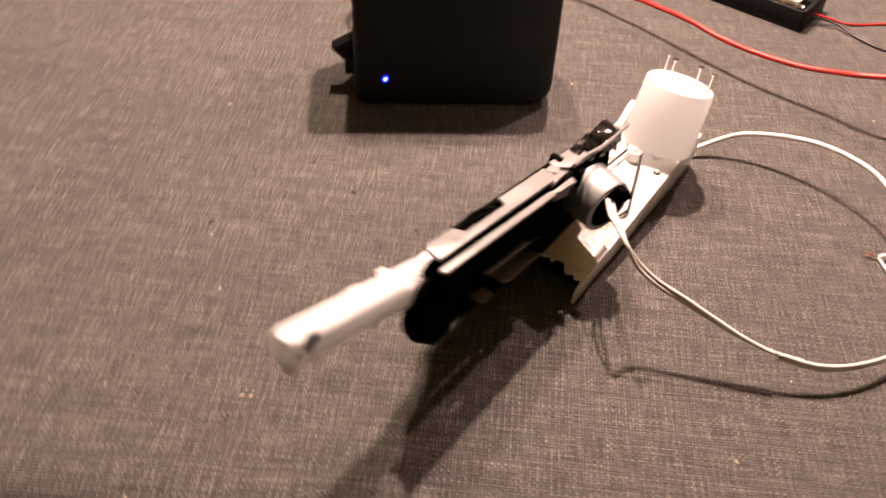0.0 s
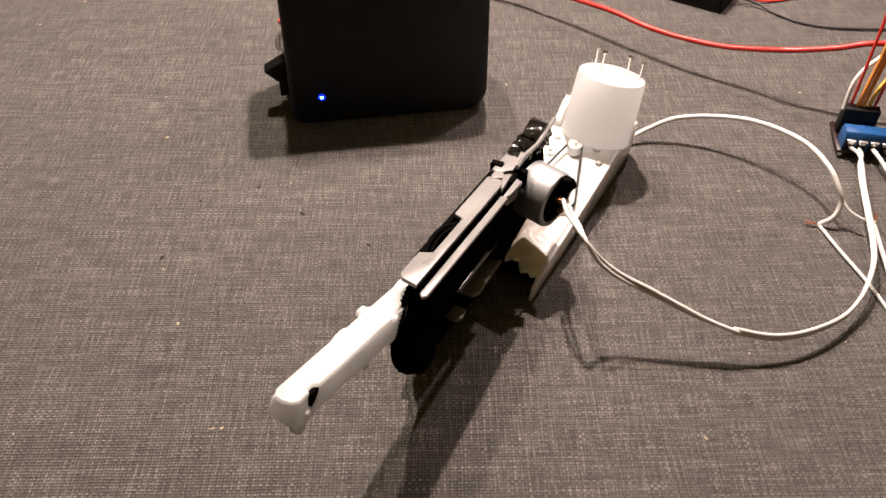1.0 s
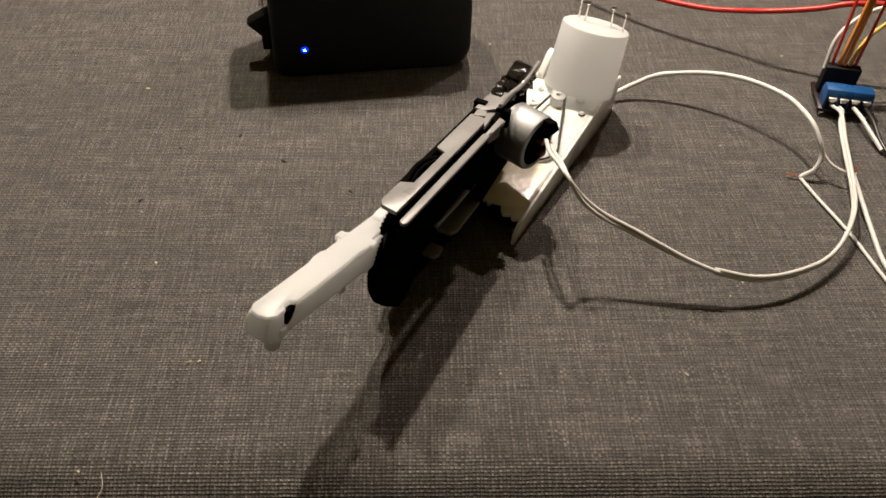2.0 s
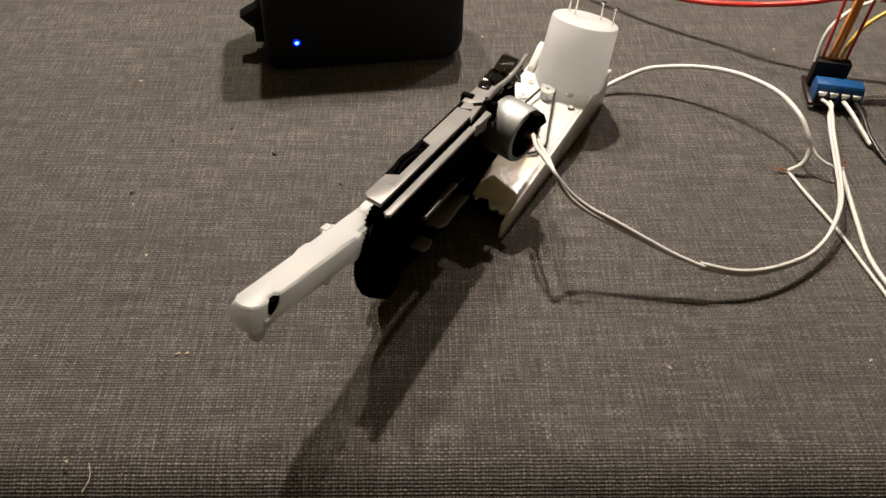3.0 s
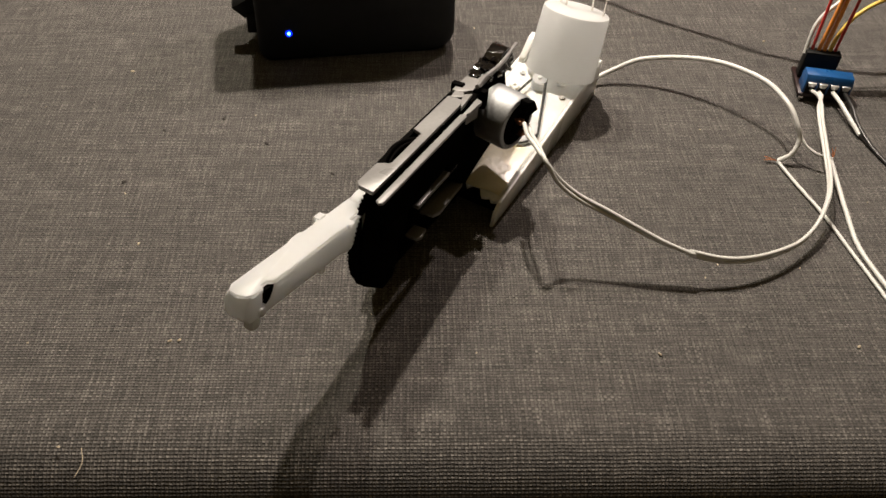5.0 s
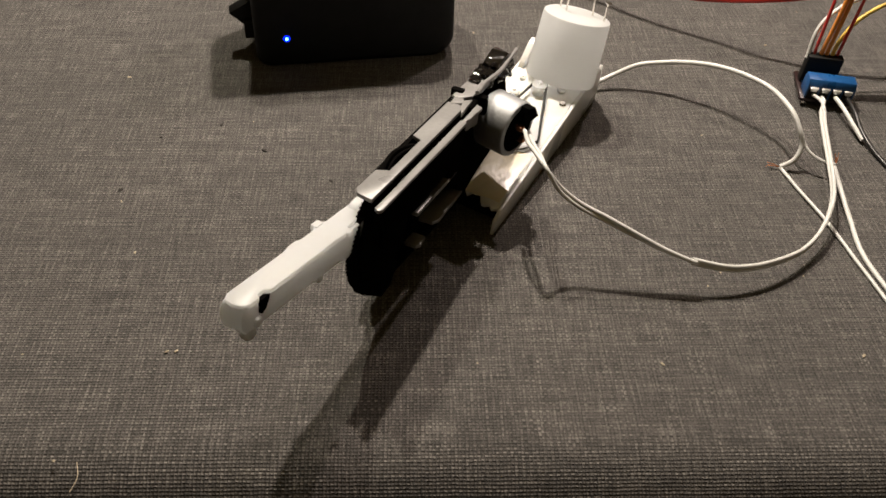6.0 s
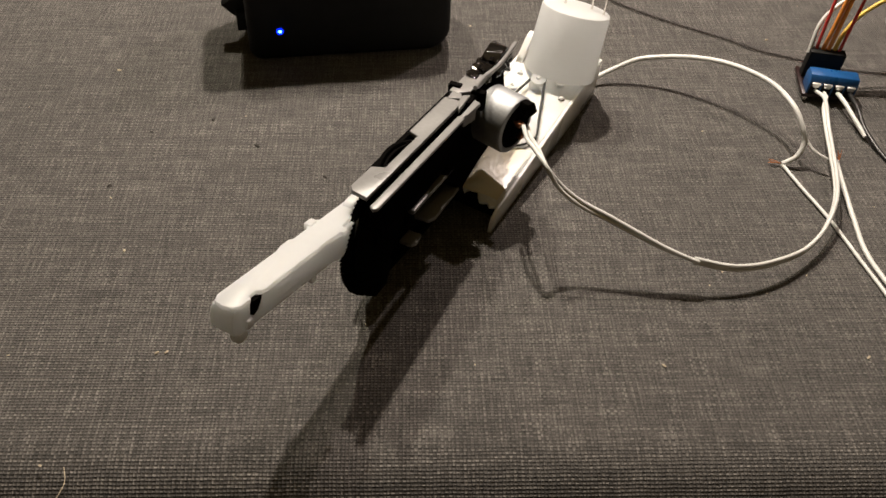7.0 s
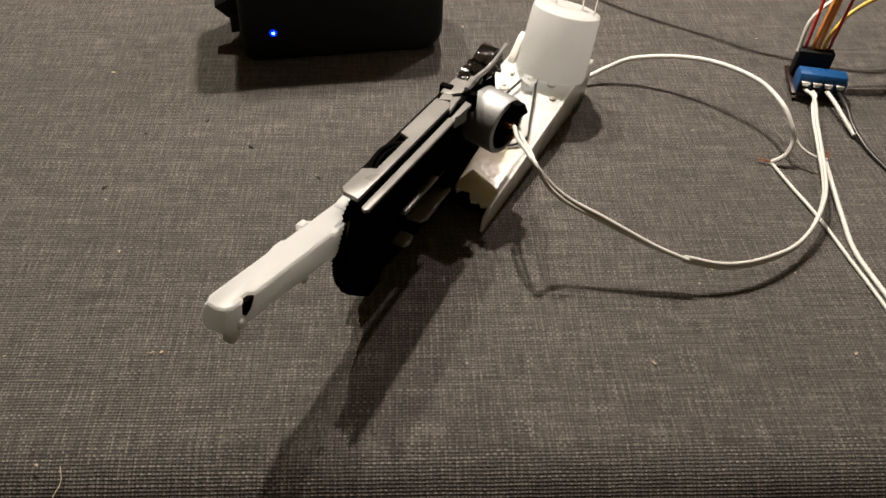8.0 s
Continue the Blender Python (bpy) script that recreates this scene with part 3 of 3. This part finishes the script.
lead = thing("motor_lead", "pair of white leads soldered to the motor", "wire")
STRAND = [(41.4, -45.3, 32.5), (48.8, -46.6, 27.0), (59.0, -49.1, 23.0), (69.1, -51.7, 19.0), (79.4, -54.1, 15.0), (89.5, -55.8, 12.0), (91.0, -55.8, 11.7)]
for k, start in enumerate(([(28.4, -21.8, 40.6), (29.2, -30.6, 41.6), (31.4, -37.6, 42.4)], [(30.4, -18.6, 36.0), (31.8, -28.4, 38.6), (34.0, -36.6, 40.4)])):
    line = [*start, (35.4 + k, -44.6, 40.2), *STRAND]
    part("lead_core", tube(line, 0.78, 10, 10, twist=(0.72, 0.006, 3.14 * k + 0.9)), WIREWHITE, lead)
part("lead_splice", tube([(84.8, -55.1, 13.4), (89.5, -55.8, 12.0), (101.9, -55.6, 9.5)], 0.72, 10, 8), WIREWHITE, lead)
cable = thing("twin_cable", "white twin wire arched from the motor leads to the terminal block", "wire", at=(0, 0, 0))
ARCH = [(89.5, -55.8, 12.0), (101.9, -55.6, 9.5), (112.5, -53.2, 8.5), (123.9, -47.4, 7.5), (134.1, -39.5, 6.5), (142.5, -29.1, 7.5), (149.0, -16.0, 9.5), (152.0, -4.0, 10.5), (154.0, 12.0, 12.0), (157.0, 32.0, 12.0), (160.5, 47.0, 10.6)]
PORTS = ([(162.2, 57.0, 8.8), (161.8, 66.6, 5.8)], [(164.6, 57.0, 9.4), (166.8, 66.4, 6.0)])
for k in (0, 1):
    part("cable_core", tube([*ARCH, *PORTS[k]], 0.78, 10, 8, twist=(0.72, 0.0012, 3.14 * k + 0.4)), WIREWHITE, cable)
loop = thing("loop_cable", "white jacketed wire looping from the cap with bared copper ends", "wire")
LOOP = [(55.0, 66.0, 2.6), (64.2, 70.2, 4.0), (73.1, 73.9, 7.0), (82.7, 75.3, 11.5), (92.4, 74.5, 14.0), (104.0, 70.7, 17.0), (115.1, 64.8, 19.5), (125.5, 56.5, 21.0), (135.2, 45.1, 21.5), (140.4, 30.7, 21.0), (143.6, 23.6, 16.4), (145.6, 20.6, 10.6), (143.6, 18.0, 5.0), (138.6, 17.4, 1.2)]
part("cable_jacket", tube(LOOP, 1.1, 12, 8), WIREWHITE, loop)
part("branch_core", tube([(145.4, 22.4, 12.5), (148.6, 18.5, 9.0), (153.5, 15.5, 7.0), (159.0, 14.0, 6.5)], 0.62, 8), WIREWHITE, loop)
rnd = random.Random(11)
for at, way in (((138.6, 17.4, 1.2), (-6, 1.2, 0.6)), ((159.0, 14.0, 6.5), (1.2, 5.0, 1.0))):
    bm = bmesh.new()
    for _ in range(7):
        e = Vector(at) + Vector(way) * rnd.uniform(0.7, 1.1) + Vector([rnd.uniform(-1.1, 1.1) for _ in range(3)])
        tube([at, (Vector(at) + e) / 2 + Vector((0, 0, 0.3)), e], 0.13, 5, 4, bm)
    part("copper_strand", bm, COPPER, loop, "frayed bare copper strands")
wire("white_wire", [(138.6, 17.4, 1.0), (143.0, 3.0, 1.0), (149.6, -17.0, 1.2), (155.0, -38.0, 1.0), (160.5, -60.0, 1.0), (168.0, -95.0, 1.0)], 0.72, WIREWHITE, "white wire lying straight across the cloth")
wire("white_wire", [(158.5, 13.5, 5.6), (158.6, -2.0, 3.2), (158.6, -16.0, 1.6), (158.4, -34.0, 1.0), (162.5, -54.0, 1.0), (172.0, -90.0, 1.0)], 0.95, WIREWHITE, "white wire lying on the cloth beside another")
wire("white_wire", [(172.0, 65.6, 6.2), (173.2, 57.0, 6.4), (175.4, 48.0, 4.6), (178.2, 39.0, 2.0)], 0.95, WIREWHITE, "short white wire leaving the terminal block")
wire("black_wire", [(177.3, 65.4, 6.2), (177.6, 54.0, 6.4), (178.6, 42.0, 3.6), (182.6, 27.0, 1.2), (190.0, 7.0, 1.1), (199.0, -16.0, 1.1)], 0.95, WIREBLACK, "black wire leaving the terminal block")
wire("red_cable", [(-78.0, 128.0, 22.0), (-98.0, 138.0, 20.0), (-113.0, 148.0, 13.5), (-112.0, 168.0, 6.0), (-80.0, 196.0, 2.0), (-35.0, 212.0, 2.0), (0.0, 208.0, 8.0), (28.0, 191.0, 14.5), (48.2, 176.0, 16.5), (62.4, 164.4, 17.5), (76.3, 153.4, 16.5), (89.5, 143.5, 17.0), (102.4, 135.4, 18.0), (115.0, 128.7, 19.5), (126.8, 122.3, 22.5), (137.8, 115.1, 26.5), (149.3, 111.3, 29.5), (160.3, 107.7, 33.0), (173.4, 104.4, 37.5), (198.0, 106.0, 36.0), (232.0, 126.0, 16.0), (264.0, 150.0, 1.5)], 1.35, WIRERED, "thick red cable arching over the cloth")

# ---- terminal block on its board, with plugged-in wires ----


def motor_driver():
    t = thing("driver_board", "small circuit board with a blue screw terminal block", "circuit board", turn=pose(0.1695, 0.0718, 0.0, 4, 3, -3))
    part("board", block((-12.0, 10.4), (-5.0, 16), (2.2, 3.8), bevel=0.2), BOARD, t)
    b = prism([(-4.4, 3.8), (4.4, 3.8), (4.4, 10.0), (3.0, 13.0), (-2.8, 13.0), (-4.4, 10.0)], -10.6, 10.6, "vw", bevel=0.3)
    part("terminal_block", b, BLUE, t)
    for i in range(4):
        x = -7.7 + 5.1 * i
        # black plate on the face stands in for the shaded wire opening
        part("terminal_mouth", block((x - 2.1, x + 2.1), (-4.75, -4.1), (3.9, 10.0), bevel=0.2), CASE, t)
        part("clamp", prism([(x - 1.9, 10.0), (x + 1.9, 10.0), (x + 1.2, 8.0), (x - 1.2, 8.0)], -5.5, -4.3, "uw", bevel=0.15), TIN, t, "bright metal wire clamp")
    part("plug", block((-11.0, 5.0), (7.6, 12.6), (4.0, 17.6), bevel=0.5), CASE, t, "black multi-pin plug")
    for x, y in ((-10, -4), (10, -4), (-10, 18), (10, 18)):
        part("pin_stub", block((x - 0.8, x + 0.8), (y - 0.8, y + 0.8), (-0.1, 2.2), bevel=0.1), STEEL, t)
    part("chip", block((-3, 3), (15.0, 20), (3.8, 5.4), bevel=0.2), CASE, t)


motor_driver()
PLUGS = (
    ("white", WIREWHITE, (160.0, 81.8, 16.5), (162.0, 85.0, 29.0), (168.0, 88.5, 36.0), (178.0, 92.0, 41.0), (206.0, 100.0, 47.0)),
    ("red", WIRERED, (162.6, 81.6, 16.5), (164.6, 84.2, 36.0), (168.0, 90.2, 58.0), (173.0, 100.2, 82.0)),
    ("orange", WIREORANGE, (165.6, 81.6, 16.5), (169.6, 85.2, 36.0), (175.6, 92.2, 58.0), (186.0, 102.2, 82.0)),
    ("orange", WIREORANGE, (168.0, 81.6, 16.5), (171.8, 85.2, 36.0), (177.6, 92.2, 58.0), (188.0, 102.2, 82.0)),
    ("yellow", WIREYELLOW, (170.6, 81.6, 16.5), (173.6, 84.2, 26.0), (181.0, 87.6, 35.0), (196.0, 91.6, 42.0), (226.0, 98.0, 46.0)),
    ("red", WIRERED, (173.0, 81.6, 16.5), (176.2, 84.2, 34.0), (182.0, 90.2, 56.0), (193.0, 100.2, 80.0)),
)
for colour, material, *pts in PLUGS:
    x, y, z = pts[-1]
    tail = [(x + 26, y + 22, z - 12), (x + 60, y + 50, max(z - 52, 6)), (x + 90, y + 72, 1.0), (x + 130, y + 80, 1.0)]
    wire(f"{colour}_wire", [*pts, *tail], 0.95 if colour != "red" else 0.7, material, f"{colour} jumper wire rising from the black plug", group="jumper wires")

# ---- battery holder at the back ----


def battery_holder():
    t = thing("battery_holder", "open black plastic battery holder with silver cells", "battery holder", turn=pose(0.1005, 0.2325, 0, 0, 0, -29))
    b = block((-38, 38), (-16, 16), (0, 2), bevel=0.5)
    for v in ((-16, -14.2), (14.2, 16), (-0.7, 0.7)):
        block((-38, 38), v, (1.5, 12), b, 0.4)
    for u in ((-38, -35.8), (35.8, 38)):
        block(u, (-16, 16), (1.5, 13), b, 0.4)
    part("holder_tray", b, CASE, t)
    for y in (-7.4, 7.4):
        part("battery_cell", turned([(0, -33), (6.6, -33), (6.9, -32.5), (6.9, 31), (6.5, 31.8), (2.6, 32), (2.6, 33.6), (0, 33.7)], 32, m=Matrix.Translation(Vector((0, y, 9.2)) * MM) @ Matrix.Rotation(radians(90), 4, "Y")), STEEL, t, "silver battery cell")


battery_holder()
wire("red_wire", [(132.0, 214.0, 6.0), (142.0, 214.0, 4.0), (156.0, 216.0, 1.0), (190.0, 226.0, 1.0), (240.0, 236.0, 1.0)], 0.6, WIRERED, "thin red wire from the battery holder")
wire("black_wire", [(131.0, 212.0, 5.0), (145.0, 211.0, 3.0), (156.0, 202.0, 1.0), (167.0, 192.5, 1.0), (184.0, 187.0, 1.0), (211.0, 187.0, 1.0), (250.0, 190.0, 1.0)], 0.6, WIREBLACK, "thin black wire from the battery holder")

# ---- crumbs and lint on the cloth ----


def bits(name, places, size, material, label):
    rnd = random.Random(len(places))
    bm = bmesh.new()
    for x, y in places:
        one = bmesh.new()
        bmesh.ops.create_icosphere(one, subdivisions=1, radius=size * rnd.uniform(0.6, 1.2) * MM)
        for v in one.verts:
            v.co *= 1 + 0.8 * noise.noise(v.co * 900 + Vector((x, y, 0)))
        merged(bm, one, Matrix.Translation(Vector((x, y, size * 0.45)) * MM) @ Matrix.Rotation(rnd.uniform(0, 6), 4, "Z") @ Matrix.Diagonal((1.5, 0.8, 0.6, 1)))
    ob = part(name, bm, material)
    tagged(ob, label, "crumbs", kind="stuff")


bits("crumbs", [(-86, -102), (-83, -101.5), (-125, -28), (-111, -56), (153, 120), (145, -85), (-107, -146), (7, 117), (-252, 160), (-237, 188), (77, -94), (-150, 60)], 0.75, CRUMB, "pale crumbs scattered on the cloth")
rnd = random.Random(21)
bits("fine_crumbs", [(rnd.uniform(-230, 190), rnd.uniform(-120, 190)) for _ in range(26)], 0.34, CRUMB, "fine pale crumbs scattered on the cloth")
bits("lint", [(-99, 26), (-46, -8), (-77, 10), (-122, 15), (-128, -21)], 0.8, LINT, "dark specks of lint on the cloth")
wire("hair", [(-100, -146, 0.4), (-98, -151, 0.5), (-98.5, -156, 0.4)], 0.12, CRUMB, "fine pale hair lying on the cloth", "hair", sides=5)


# ---- what moves ----
def motions():
    walk(arm, [
        (0, arm_pose(2.33, -0.50, -1.35, -5.94, 1.08, -3.81)),
        (0.1, arm_pose(1.08, -0.48, -4.30, -11.74, 2.95, -6.79)),
        (0.2, arm_pose(2.98, -0.60, -4.03, -18.02, 4.27, -8.17)),
        (0.3, arm_pose(0.26, -0.78, -0.59, -4.84, 0.78, -2.68)),
        (0.4, arm_pose(0.00, -0.63, -0.81, -5.99, 0.70, -4.70)),
        (0.5, arm_pose(2.99, -0.48, -2.63, -14.01, 2.30, -6.87)),
        (0.6, arm_pose(2.30, -2.06, -3.59, -18.15, 4.62, -8.37)),
        (0.7, arm_pose(-0.42, -1.01, -1.54, -5.60, 1.01, -2.16)),
        (0.8, arm_pose(-0.65, -1.13, -0.95, -1.17, 0.32, -0.28)),
        (1, arm_pose(0.58, -0.99, -0.89, -0.16, 0.84, 0.42)),
        (1.5, arm_pose(-0.65, -0.10, -0.46, -0.46, -0.26, -2.54)),
        (3.5, arm_pose(0.00, 0.00, 0.00, 0.00, 0.00, 0.00)),
        (3.7, arm_pose(-0.11, 0.07, 0.09, 0.17, -0.35, 0.77)),
        (3.8, arm_pose(-0.40, 0.04, 0.01, 0.03, -0.43, 1.24)),
        (3.9, arm_pose(0.00, 0.12, 0.23, 0.80, 1.47, -0.33)),
        (4, arm_pose(-0.20, 0.10, 0.15, 0.43, -0.77, 1.32)),
        (4.1, arm_pose(0.12, 0.20, 0.38, 0.44, -0.46, 0.21)),
        (4.3, arm_pose(0.08, 0.15, 0.29, 0.21, -0.47, 0.14)),
        (4.4, arm_pose(-0.01, 0.15, 0.25, 0.47, -0.42, 0.24)),
        (4.5, arm_pose(0.19, -0.07, -0.10, 0.75, 1.83, -1.23)),
        (4.6, arm_pose(-0.20, 0.07, 0.09, 0.38, -1.17, 1.07)),
        (4.7, arm_pose(0.03, 0.16, 0.28, 0.25, -0.42, 0.26)),
        (8, arm_pose(0.02, -0.64, 0.53, -0.12, 0.06, -0.05)),
    ])
    walk(finger, [(t, finger_pose(a)) for t, a in (
        (0, -2), (0.2, -3), (0.3, -3), (0.6, -3), (0.8, -1.5), (1.5, -1.5), (3.6, -1.5), (3.7, 6), (3.8, 53), (3.9, 62), (4.0, 46), (4.1, 6.5),
        (4.2, 0), (4.3, 9), (4.4, 56), (4.5, 60), (4.6, 45), (4.7, 8.5), (4.8, 0), (5.0, -1.5), (8, -1.5))])
    walk(lead, [(t, Matrix.Translation(Vector((-9.2, 1.7, 3.4)) * a * MM)) for t, a in (
        (0, 0.35), (0.1, 0.7), (0.2, 1.0), (0.3, 0.3), (0.4, 0.35), (0.5, 0.8), (0.6, 1.0), (0.7, 0.3), (0.8, 0.05), (1.0, 0.0), (8, 0.0))])


motions()
